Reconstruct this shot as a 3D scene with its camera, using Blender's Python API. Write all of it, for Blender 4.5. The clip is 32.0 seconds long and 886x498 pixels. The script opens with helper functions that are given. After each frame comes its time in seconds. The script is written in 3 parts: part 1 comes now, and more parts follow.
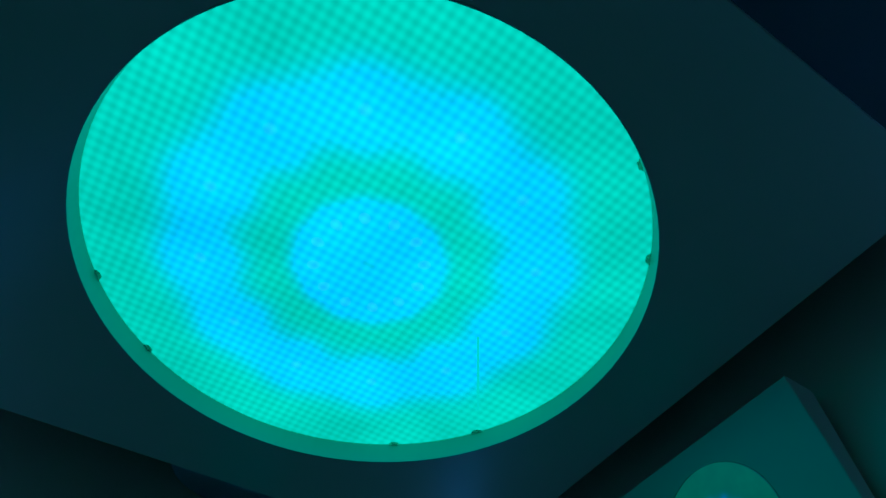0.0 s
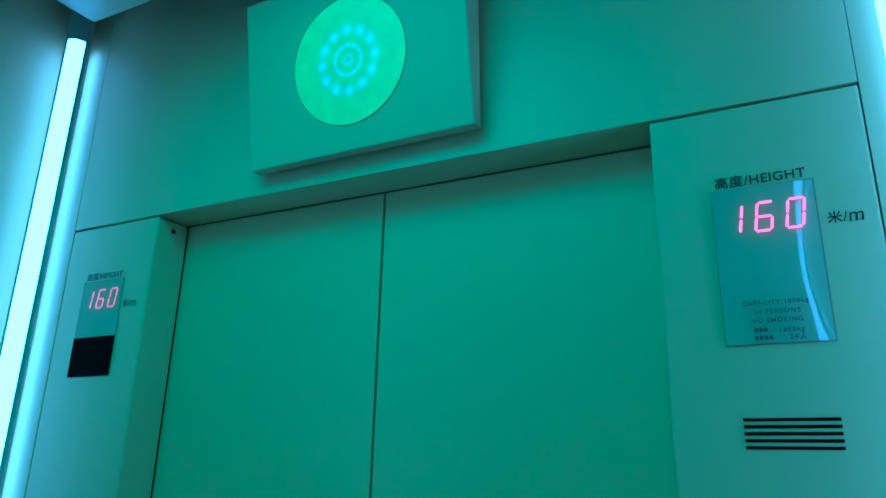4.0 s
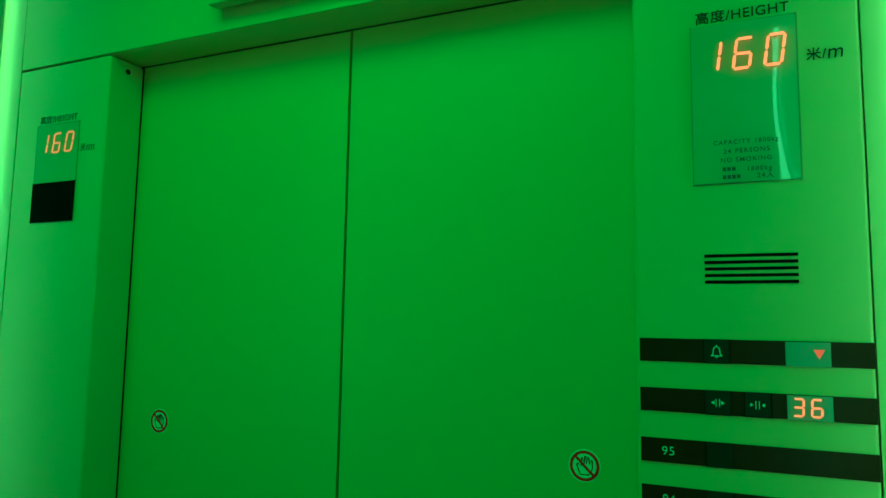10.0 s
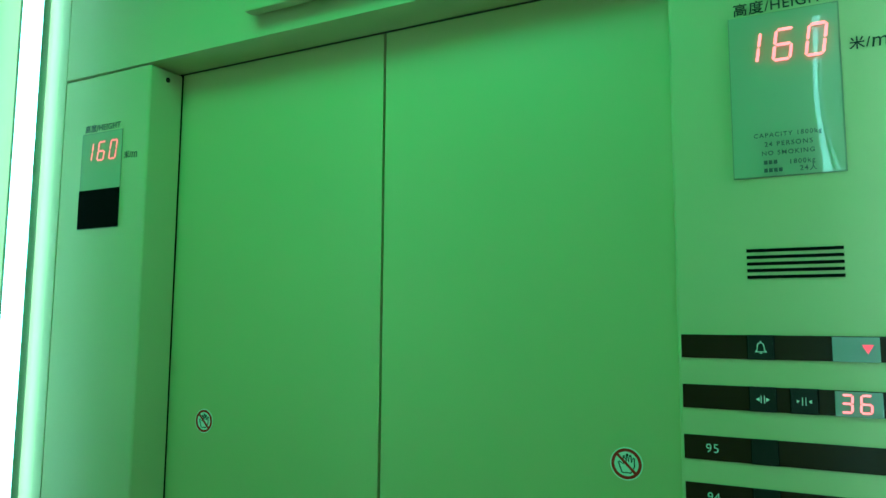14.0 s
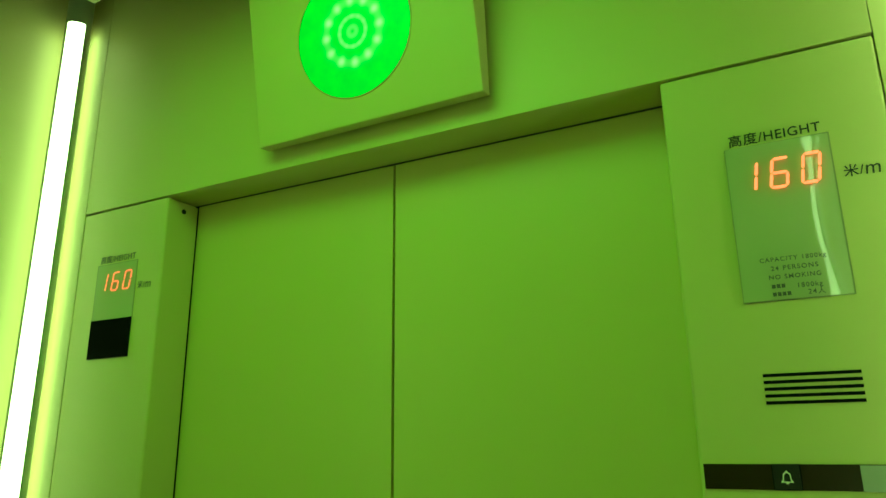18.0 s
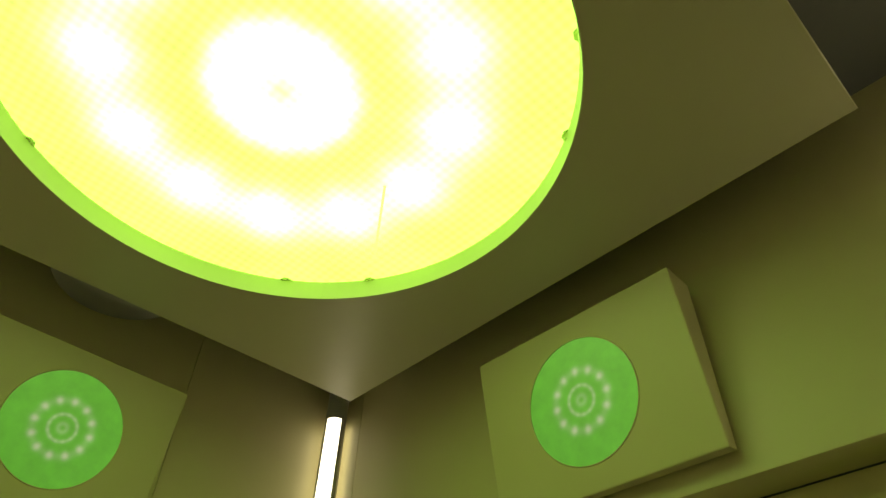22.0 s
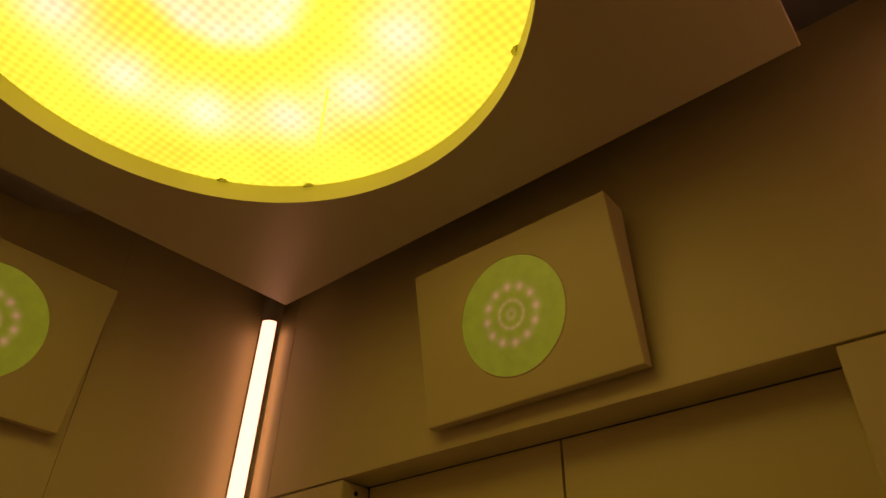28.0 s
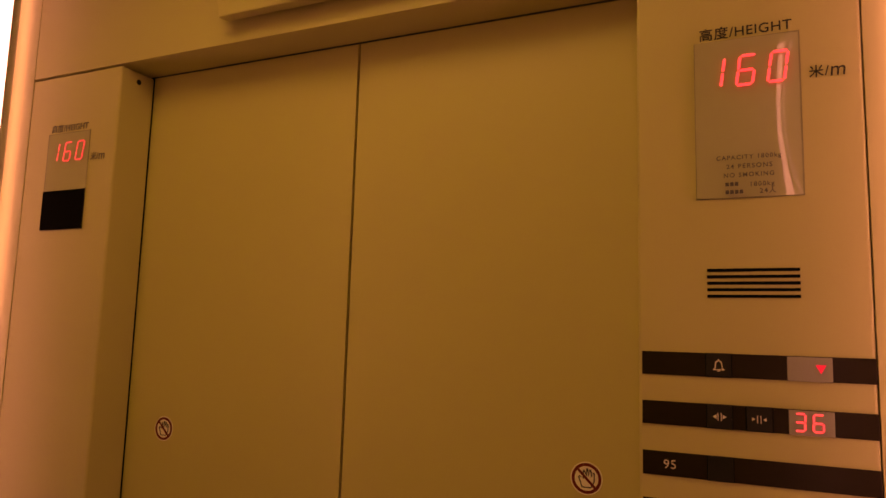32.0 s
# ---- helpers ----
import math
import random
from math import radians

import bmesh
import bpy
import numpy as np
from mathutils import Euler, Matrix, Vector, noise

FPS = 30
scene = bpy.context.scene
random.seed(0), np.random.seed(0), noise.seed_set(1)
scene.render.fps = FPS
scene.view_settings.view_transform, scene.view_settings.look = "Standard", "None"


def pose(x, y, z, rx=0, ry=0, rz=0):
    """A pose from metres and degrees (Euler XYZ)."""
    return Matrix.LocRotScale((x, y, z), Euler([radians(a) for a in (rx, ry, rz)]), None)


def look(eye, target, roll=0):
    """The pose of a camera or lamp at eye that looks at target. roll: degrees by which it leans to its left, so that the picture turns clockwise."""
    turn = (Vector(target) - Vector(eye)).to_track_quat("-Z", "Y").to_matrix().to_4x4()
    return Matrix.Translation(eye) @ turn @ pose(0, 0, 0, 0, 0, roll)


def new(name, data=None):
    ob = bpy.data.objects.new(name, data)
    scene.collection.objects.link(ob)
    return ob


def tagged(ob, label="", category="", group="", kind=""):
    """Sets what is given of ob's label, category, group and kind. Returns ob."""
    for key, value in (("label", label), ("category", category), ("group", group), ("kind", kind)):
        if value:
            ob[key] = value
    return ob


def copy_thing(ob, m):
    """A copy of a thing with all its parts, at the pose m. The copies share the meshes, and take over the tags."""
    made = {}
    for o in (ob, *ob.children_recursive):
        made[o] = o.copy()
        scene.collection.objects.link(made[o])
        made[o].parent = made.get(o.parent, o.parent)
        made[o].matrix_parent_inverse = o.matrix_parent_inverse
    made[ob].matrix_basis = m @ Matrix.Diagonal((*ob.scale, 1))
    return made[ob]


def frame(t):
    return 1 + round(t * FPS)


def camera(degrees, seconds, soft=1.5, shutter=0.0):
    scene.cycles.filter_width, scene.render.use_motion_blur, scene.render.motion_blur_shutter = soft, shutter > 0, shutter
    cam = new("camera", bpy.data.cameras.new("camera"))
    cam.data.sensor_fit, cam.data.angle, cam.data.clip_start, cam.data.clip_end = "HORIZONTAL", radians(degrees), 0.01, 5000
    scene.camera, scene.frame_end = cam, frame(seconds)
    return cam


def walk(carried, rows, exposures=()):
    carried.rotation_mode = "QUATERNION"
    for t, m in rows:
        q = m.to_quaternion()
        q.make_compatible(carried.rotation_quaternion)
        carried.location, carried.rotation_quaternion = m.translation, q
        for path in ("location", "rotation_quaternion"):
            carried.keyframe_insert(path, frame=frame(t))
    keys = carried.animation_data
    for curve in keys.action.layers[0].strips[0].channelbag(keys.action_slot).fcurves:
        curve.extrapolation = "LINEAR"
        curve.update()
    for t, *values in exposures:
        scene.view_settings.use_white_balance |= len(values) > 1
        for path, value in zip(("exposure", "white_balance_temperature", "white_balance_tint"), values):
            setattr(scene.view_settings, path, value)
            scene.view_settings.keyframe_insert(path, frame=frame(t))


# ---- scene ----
cam = camera(65.2, 32.0, soft=1.5)
PATH = [
    (0, (0.790, -1.242, 1.635), (-0.212, -0.628, 3.254), 1.31),
    (0.5, (0.795, -1.225, 1.649), (-0.233, -0.518, 3.212), 0.19),
    (1, (0.790, -1.218, 1.652), (-0.243, -0.329, 3.116), -1.34),
    (1.5, (0.781, -1.195, 1.648), (-0.260, -0.150, 2.999), -2.02),
    (2, (0.782, -1.175, 1.642), (-0.227, 0.076, 2.832), -2.34),
    (2.5, (0.778, -1.157, 1.631), (-0.190, 0.263, 2.654), -1.55),
    (3, (0.783, -1.139, 1.631), (-0.151, 0.388, 2.524), -0.33),
    (3.5, (0.783, -1.133, 1.627), (-0.116, 0.496, 2.361), 1.02),
    (4, (0.781, -1.128, 1.613), (-0.090, 0.569, 2.214), 1.24),
    (4.5, (0.780, -1.129, 1.611), (-0.066, 0.616, 2.101), 1.87),
    (6.5, (0.777, -1.108, 1.583), (-0.021, 0.707, 1.843), 1.99),
    (7, (0.773, -1.111, 1.581), (-0.047, 0.700, 1.799), 1.92),
    (7.5, (0.773, -1.109, 1.580), (-0.030, 0.711, 1.790), 1.74),
    (8, (0.774, -1.111, 1.583), (-0.048, 0.699, 1.802), 1.43),
    (8.5, (0.773, -1.110, 1.582), (-0.044, 0.702, 1.800), 1.66),
    (9, (0.772, -1.113, 1.585), (-0.049, 0.699, 1.790), 1.49),
    (9.5, (0.774, -1.109, 1.583), (-0.043, 0.705, 1.788), 1.25),
    (10, (0.772, -1.110, 1.581), (-0.049, 0.701, 1.794), 0.96),
    (10.5, (0.772, -1.111, 1.581), (-0.053, 0.699, 1.794), 1.14),
    (11, (0.772, -1.111, 1.582), (-0.053, 0.698, 1.794), 1.07),
    (11.5, (0.772, -1.109, 1.582), (-0.052, 0.701, 1.797), 0.95),
    (12, (0.772, -1.110, 1.580), (-0.070, 0.692, 1.797), 0.67),
    (12.5, (0.770, -1.112, 1.580), (-0.080, 0.686, 1.796), 0.73),
    (13, (0.768, -1.115, 1.582), (-0.121, 0.664, 1.793), 0.12),
    (13.5, (0.768, -1.116, 1.579), (-0.135, 0.656, 1.792), 0.17),
    (14, (0.767, -1.119, 1.581), (-0.139, 0.652, 1.790), 0.31),
    (14.5, (0.767, -1.118, 1.581), (-0.126, 0.659, 1.789), 0.49),
    (16.5, (0.771, -1.116, 1.583), (-0.106, 0.667, 1.814), 0.22),
    (17, (0.771, -1.115, 1.582), (-0.106, 0.663, 1.847), 0.14),
    (17.5, (0.767, -1.123, 1.591), (-0.118, 0.630, 1.971), -0.37),
    (18, (0.765, -1.134, 1.603), (-0.127, 0.576, 2.134), -0.70),
    (18.5, (0.766, -1.137, 1.607), (-0.164, 0.513, 2.249), -0.43),
    (19, (0.762, -1.147, 1.612), (-0.220, 0.429, 2.355), -0.27),
    (19.5, (0.764, -1.159, 1.625), (-0.235, 0.358, 2.461), -0.53),
    (20, (0.758, -1.175, 1.631), (-0.246, 0.288, 2.553), -0.97),
    (20.5, (0.765, -1.191, 1.645), (-0.280, 0.170, 2.672), -0.84),
    (21, (0.761, -1.202, 1.644), (-0.291, 0.061, 2.783), 0.19),
    (21.3, (0.762, -1.204, 1.628), (-0.294, -0.032, 2.857), 0.56),
    (21.5, (0.766, -1.207, 1.633), (-0.304, -0.087, 2.898), 1.29),
    (22, (0.771, -1.204, 1.628), (-0.307, -0.223, 2.998), 2.41),
    (22.5, (0.763, -1.205, 1.642), (-0.325, -0.333, 3.077), 3.90),
    (23, (0.778, -1.216, 1.622), (-0.308, -0.458, 3.120), 5.22),
    (23.5, (0.787, -1.220, 1.629), (-0.288, -0.541, 3.173), 7.21),
    (24, (0.790, -1.227, 1.628), (-0.270, -0.590, 3.200), 7.60),
    (24.5, (0.795, -1.229, 1.635), (-0.282, -0.586, 3.193), 7.85),
    (26.5, (0.788, -1.228, 1.652), (-0.310, -0.396, 3.102), 3.78),
    (27, (0.784, -1.228, 1.638), (-0.308, -0.304, 3.035), 3.17),
    (27.5, (0.785, -1.227, 1.648), (-0.300, -0.161, 2.945), 1.50),
    (28, (0.781, -1.198, 1.629), (-0.289, 0.015, 2.806), 1.70),
    (28.5, (0.7838, -1.1792, 1.6335), (-0.2951, 0.1697, 2.6431), 1.72),
    (29, (0.7824, -1.1605, 1.6230), (-0.2776, 0.2900, 2.5013), 2.24),
    (29.5, (0.7820, -1.1453, 1.6116), (-0.2334, 0.4072, 2.3595), 2.94),
    (30, (0.7758, -1.1401, 1.5972), (-0.1702, 0.5159, 2.1988), 2.32),
    (30.5, (0.7780, -1.1276, 1.5822), (-0.0929, 0.5977, 2.0995), 2.64),
    (31, (0.7788, -1.1219, 1.5787), (-0.0742, 0.6336, 2.0149), 2.24),
    (31.5, (0.7786, -1.1204, 1.5772), (-0.0656, 0.6659, 1.8834), 1.81),
    (32, (0.7780, -1.1185, 1.5809), (-0.0569, 0.6821, 1.8247), 1.62),
]
EXPOSURES = [
    (0, -3.07, 2976, 13),
    (1, -3.17, 3020, -9),
    (2, -2.39, 3063, -6),
    (2.5, -1.30, 2897, -3),
    (3, -0.92, 2899, -29),
    (3.5, -0.67, 3063, -27),
    (4, -0.38, 3037, -1),
    (4.5, -0.47, 2974, 5),
    (6.5, -0.37, 5424, -128),
    (7, -0.13, 3119, -48),
    (7.5, -0.04, 3117, -32),
    (8, -0.37, 5696, -139),
    (8.5, -0.17, 4498, -114),
    (9, -0.01, 3184, -30),
    (9.5, -0.26, 8597, -134),
    (10, -0.30, 9995, -146),
    (10.5, 0.02, 3282, -39),
    (11, -0.10, 5018, -113),
    (11.5, -0.17, 38765, -149),
    (12, -0.03, 6242, -131),
    (12.5, 0.12, 4338, -83),
    (13, -0.34, 100000, -149),
    (13.5, 0.09, 7237, -85),
    (14, 0.28, 4511, -52),
    (14.5, 0.20, 6028, -66),
    (16.5, -0.07, 42333, -121),
    (17, 0.18, 14576, -63),
    (17.5, 0.80, 7563, 47),
    (18, 0.09, 100000, -68),
    (18.5, 0.18, 35645, -59),
    (19, 0.64, 8598, 53),
    (19.5, 0.44, 10777, 21),
    (20, -0.03, 100000, -48),
    (20.5, 0.18, 13570, -4),
    (21, 0.40, 9361, 79),
    (21.5, -0.21, 21783, 13),
    (22, -0.87, 12875, 24),
    (22.5, -1.50, 9043, 54),
    (23, -1.90, 35050, 24),
    (23.5, -2.66, 37341, 11),
    (24, -2.83, 100000, 25),
    (24.5, -2.74, 27386, 44),
    (26.5, -2.49, 33615, 93),
    (27, -2.43, 18196, 104),
    (27.5, -2.31, 18450, 121),
    (28, -1.98, 100000, 118),
    (28.5, -1.30, 100000, 118),
    (29, -0.87, 100000, 134),
    (29.5, -0.55, 11369, 149),
    (30, -0.38, 7112, 150),
    (30.5, -0.36, 5957, 138),
    (31, -0.59, 9353, 131),
    (31.5, -0.94, 19683, 146),
    (32, -0.96, 100000, 150),
]
walk(cam, [(t, look(e, g, r)) for t, e, g, r in PATH], EXPOSURES)

# ---------------------------------------------------------------- light
world = bpy.data.worlds.new("cabin_dark")
world.use_nodes = True
world.node_tree.nodes["Background"].inputs[0].default_value = (0.01, 0.012, 0.01, 1)
world.node_tree.nodes["Background"].inputs[1].default_value = 0.02
scene.world = world
scene.view_settings.exposure = 0.0

LAMP = (0.78, 1.0, 1.01)      # colour of the corner tubes
TUBE_L = 6.7                  # strength of the corner tubes
DISC_L = 4.75                  # strength of the round ceiling screen
SCREEN_L = 0.76               # strength of the small round screens
DIGIT_L = 2.6                 # strength of the red digits


# ---------------------------------------------------------------- materials
def nodes_of(name):
    m = bpy.data.materials.new(name)
    m.use_nodes = True
    nt = m.node_tree
    return m, nt, nt.nodes, nt.links, nt.nodes["Principled BSDF"]


def paint(name, col, rough, metal=0.0, vary=0.05, grain=300.0, bump=0.02, blot=2.2, coat=0.0):
    """A coated sheet: fine grain, faint cloudy wear in colour and gloss."""
    m, nt, n, l, b = nodes_of(name)
    tc = n.new("ShaderNodeTexCoord")
    big = n.new("ShaderNodeTexNoise")
    big.inputs["Scale"].default_value, big.inputs["Detail"].default_value = blot, 5
    l.new(tc.outputs["Object"], big.inputs["Vector"])
    fine = n.new("ShaderNodeTexNoise")
    fine.inputs["Scale"].default_value, fine.inputs["Detail"].default_value = grain, 2
    l.new(tc.outputs["Object"], fine.inputs["Vector"])
    ramp = n.new("ShaderNodeValToRGB")
    ramp.color_ramp.elements[0].position, ramp.color_ramp.elements[1].position = 0.3, 0.7
    ramp.color_ramp.elements[0].color = (*[c * (1 - vary) for c in col], 1)
    ramp.color_ramp.elements[1].color = (*[min(1, c * (1 + vary)) for c in col], 1)
    l.new(big.outputs["Fac"], ramp.inputs["Fac"])
    l.new(ramp.outputs["Color"], b.inputs["Base Color"])
    mr = n.new("ShaderNodeMapRange")
    mr.inputs["To Min"].default_value, mr.inputs["To Max"].default_value = rough * 0.85, min(1, rough * 1.15)
    l.new(big.outputs["Fac"], mr.inputs["Value"])
    l.new(mr.outputs["Result"], b.inputs["Roughness"])
    bp = n.new("ShaderNodeBump")
    bp.inputs["Strength"].default_value, bp.inputs["Distance"].default_value = bump, 0.001
    l.new(fine.outputs["Fac"], bp.inputs["Height"])
    l.new(bp.outputs["Normal"], b.inputs["Normal"])
    b.inputs["Metallic"].default_value = metal
    b.inputs["Coat Weight"].default_value = coat
    return m


def glow(name, col, strength):
    m, nt, n, l, b = nodes_of(name)
    b.inputs["Base Color"].default_value = (0.1, 0.1, 0.1, 1)
    b.inputs["Emission Color"].default_value = (*col, 1)
    b.inputs["Emission Strength"].default_value = strength
    b.inputs["Roughness"].default_value = 0.4
    return m


def led_screen(name, radius, base, dot, strength, ring, ring_w, dots, cluster, pitch, relief=0.16, sharp=1.6, between=0.5, mottle=0.5, core=0.9, fill=0.5):
    """A round LED matrix: plain field, one ring of light spots, a small rosette in the middle, and the grid of its cells."""
    m, nt, n, l, b = nodes_of(name)

    def op(kind, a, c=None, d=None):
        q = n.new("ShaderNodeMath")
        q.operation = kind
        for i, v in enumerate((a, c, d)):
            if v is None:
                continue
            if isinstance(v, (int, float)):
                q.inputs[i].default_value = v
            else:
                l.new(v, q.inputs[i])
        return q.outputs[0]

    tc = n.new("ShaderNodeTexCoord")
    sep = n.new("ShaderNodeSeparateXYZ")
    l.new(tc.outputs["Object"], sep.inputs[0])
    x, y = op("DIVIDE", sep.outputs[0], radius), op("DIVIDE", sep.outputs[1], radius)
    r = op("SQRT", op("ADD", op("MULTIPLY", x, x), op("MULTIPLY", y, y)))
    ang = op("ARCTAN2", y, x)

    def bell(value, centre, width):
        u = op("DIVIDE", op("SUBTRACT", value, centre), width)
        return op("POWER", 2.718, op("MULTIPLY", op("MULTIPLY", u, u), -1.0))

    def spots(count, at, size, phase=0.0, floor_lv=0.5, power=1.6):
        c = op("COSINE", op("ADD", op("MULTIPLY", ang, float(count)), phase))
        c = op("MULTIPLY_ADD", c, 0.5, 0.5)
        return op("MULTIPLY", op("MULTIPLY_ADD", op("POWER", c, power), 1.0 - floor_lv, floor_lv), bell(r, at, size))

    total = op("ADD", spots(dots, ring, ring_w, 0.0, between, sharp), op("MULTIPLY", spots(cluster[2], cluster[0], cluster[1], 0.6, 0.72), core))
    total = op("ADD", total, op("MULTIPLY", bell(r, cluster[3], cluster[4]), fill))
    total = op("MINIMUM", total, 1.0)
    # cells of the matrix, turned by 45 degrees
    p = op("MULTIPLY", op("ADD", sep.outputs[0], sep.outputs[1]), 4.44 / pitch)
    q = op("MULTIPLY", op("SUBTRACT", sep.outputs[0], sep.outputs[1]), 4.44 / pitch)
    cell = op("MULTIPLY_ADD", op("MULTIPLY", op("SINE", p), op("SINE", q)), relief, 0.96)
    dirt = n.new("ShaderNodeTexNoise")
    dirt.inputs["Scale"].default_value, dirt.inputs["Detail"].default_value = 3.0 / radius, 4
    l.new(tc.outputs["Object"], dirt.inputs["Vector"])
    cell = op("MULTIPLY", cell, op("MULTIPLY_ADD", dirt.outputs["Fac"], mottle, 1.0 - mottle / 2))
    mix = n.new("ShaderNodeMix")
    mix.data_type = "RGBA"
    l.new(total, mix.inputs[0])
    mix.inputs[6].default_value, mix.inputs[7].default_value = (*base, 1), (*dot, 1)
    l.new(mix.outputs[2], b.inputs["Emission Color"])
    l.new(op("MULTIPLY", cell, strength), b.inputs["Emission Strength"])
    b.inputs["Base Color"].default_value = (0.06, 0.07, 0.06, 1)
    b.inputs["Roughness"].default_value = 0.35
    return m


M_WALL = paint("satin_cream_panel", (0.488, 0.435, 0.243), 0.48, vary=0.02)
M_DOOR = paint("satin_door_sheet", (0.515, 0.46, 0.239), 0.48, vary=0.02, grain=500)
M_CEIL = paint("matt_ceiling_sheet", (0.43, 0.39, 0.256), 0.38, vary=0.03)
# Paler and greener than the panel to carry the screen's light.
M_REVEAL = paint("screen_lit_reveal", (0.54, 0.58, 0.37), 0.4, vary=0.03)
# Greyer than the cream sheets, with the shade up there in its colour.
M_VENT = paint("shade_toned_vent_ring", (0.30, 0.295, 0.285), 0.5, vary=0.05)
# Dark tone puts the shade above the hung panel into the roof.
M_ROOF = paint("shade_dark_roof", (0.12, 0.118, 0.114), 0.7, vary=0.08)
M_DARK = paint("shaft_black", (0.02, 0.02, 0.02), 0.8)
M_FLOOR = paint("grey_floor_stone", (0.042, 0.040, 0.037), 0.45, vary=0.2, grain=60, blot=9)
M_ALU = paint("satin_lamp_side", (0.42, 0.42, 0.40), 0.35, vary=0.06)
M_CAP = paint("grey_lamp_holder", (0.30, 0.29, 0.28), 0.5, vary=0.1)
M_STRIP = paint("smoked_plastic_strip", (0.022, 0.012, 0.008), 0.22, vary=0.07, blot=12)
M_STRIP.node_tree.nodes["Principled BSDF"].inputs["Specular IOR Level"].default_value = 0.15
M_BUTTON = paint("black_button_cap", (0.009, 0.008, 0.008), 0.3, vary=0.25, blot=30)
M_BUTTON.node_tree.nodes["Principled BSDF"].inputs["Specular IOR Level"].default_value = 0.25
M_BLACK = paint("black_window", (0.003, 0.003, 0.003), 0.95, vary=0.2)
M_BLACK.node_tree.nodes["Principled BSDF"].inputs["Specular IOR Level"].default_value = 0.02
# Near-black that stands for the shade inside slots and gaps.
M_SLOT = paint("slot_shadow", (0.003, 0.003, 0.003), 0.95)
M_SLOT.node_tree.nodes["Principled BSDF"].inputs["Specular IOR Level"].default_value = 0.1
# dark brown for the shade line above the door leaves
M_GAP_SHADE = paint("dull_gap_shade", (0.045, 0.040, 0.032), 0.7)
M_GLASS = paint("grey_display_cover", (0.385, 0.385, 0.275), 0.03, vary=0.05, bump=0.0)
M_GLASS.node_tree.nodes["Principled BSDF"].inputs["Specular IOR Level"].default_value = 0.6
M_EDGE = paint("display_edge", (0.24, 0.23, 0.16), 0.4)
M_INK = paint("black_print", (0.015, 0.015, 0.015), 0.6)
M_PRINT = paint("grey_print", (0.075, 0.075, 0.075), 0.5)
M_PALE = paint("pale_print", (0.74, 0.72, 0.68), 0.5)
M_WINDOW = paint("grey_indicator_window", (0.27, 0.262, 0.248), 0.25, vary=0.08)
M_RED = paint("red_sign_print", (0.24, 0.004, 0.006), 0.5, vary=0.1)
M_SIGN = paint("pale_sticker", (0.80, 0.79, 0.76), 0.45)
M_SCRATCH = glow("glowing_scratch", (0.27, 1.02, 0.22), DISC_L * 0.99)
M_CLIP = paint("smoked_plastic_clip", (0.62, 0.66, 0.42), 0.6)
M_CLIP.node_tree.nodes["Principled BSDF"].inputs["Transmission Weight"].default_value = 0.7
M_TUBE = glow("lit_tube", LAMP, TUBE_L)
M_SLIT = glow("lit_rear_slot", LAMP, TUBE_L * 0.60)
M_DIGIT = glow("red_segment", (1.0, 0.12, 0.16), DIGIT_L)
M_DIM = glow("dim_red_segment", (1.0, 0.12, 0.16), DIGIT_L * 0.55)
M_ARROW = glow("red_arrow", (1.0, 0.02, 0.09), DIGIT_L * 0.45)
M_CEILSCREEN = led_screen("ceiling_led_screen", 0.5675, (0.245, 1.0, 0.19), (0.74, 1.10, 1.05), DISC_L, 0.60, 0.115, 12, (0.21, 0.055, 12, 0.10, 0.09), 0.029, mottle=0.65, fill=0.75)
M_WALLSCREEN = led_screen("wall_led_screen", 0.14, (0.045, 0.86, 0.125), (0.62, 1.15, 0.92), SCREEN_L, 0.48, 0.068, 12, (0.235, 0.034, 12, 0.07, 0.045), 0.006, 0.03, 1.9, 0.22, core=0.6, fill=0.33)


# ---------------------------------------------------------------- helpers of this scene
def finish(name, bm, material, parent=None, smooth=False, at=None):
    me = bpy.data.meshes.new(name)
    bmesh.ops.recalc_face_normals(bm, faces=bm.faces)
    for f in bm.faces:
        f.smooth = smooth
    bm.to_mesh(me)
    bm.free()
    me.materials.append(material)
    ob = new(name, me)
    if parent is not None:
        ob.parent = parent
    if at is not None:
        ob.location = at
    return ob


def part(name, bm, material, parent, label="", smooth=False, at=None):
    ob = finish(name, bm, material, parent, smooth, at)
    return tagged(ob, label) if label else ob


def box(x0, x1, y0, y1, z0, z1, bevel=0.0, seg=2):
    bm = bmesh.new()
    bmesh.ops.create_cube(bm, size=1)
    for v in bm.verts:
        v.co = ((x0 + x1) / 2 + v.co.x * (x1 - x0), (y0 + y1) / 2 + v.co.y * (y1 - y0), (z0 + z1) / 2 + v.co.z * (z1 - z0))
    if bevel:
        bmesh.ops.bevel(bm, geom=bm.edges[:], offset=bevel, segments=seg, profile=0.5, affect="EDGES")
    return bm


def cyl(r, z0, z1, n=32, cx=0.0, cy=0.0, bevel=0.0):
    bm = bmesh.new()
    bmesh.ops.create_cone(bm, cap_ends=True, segments=n, radius1=r, radius2=r, depth=z1 - z0, matrix=Matrix.Translation((cx, cy, (z0 + z1) / 2)))
    if bevel:
        rim = [e for e in bm.edges if len(e.link_faces) == 2 and min(len(f.verts) for f in e.link_faces) == 4 and max(len(f.verts) for f in e.link_faces) > 4]
        bmesh.ops.bevel(bm, geom=rim, offset=bevel, segments=2, profile=0.5, affect="EDGES")
    return bm


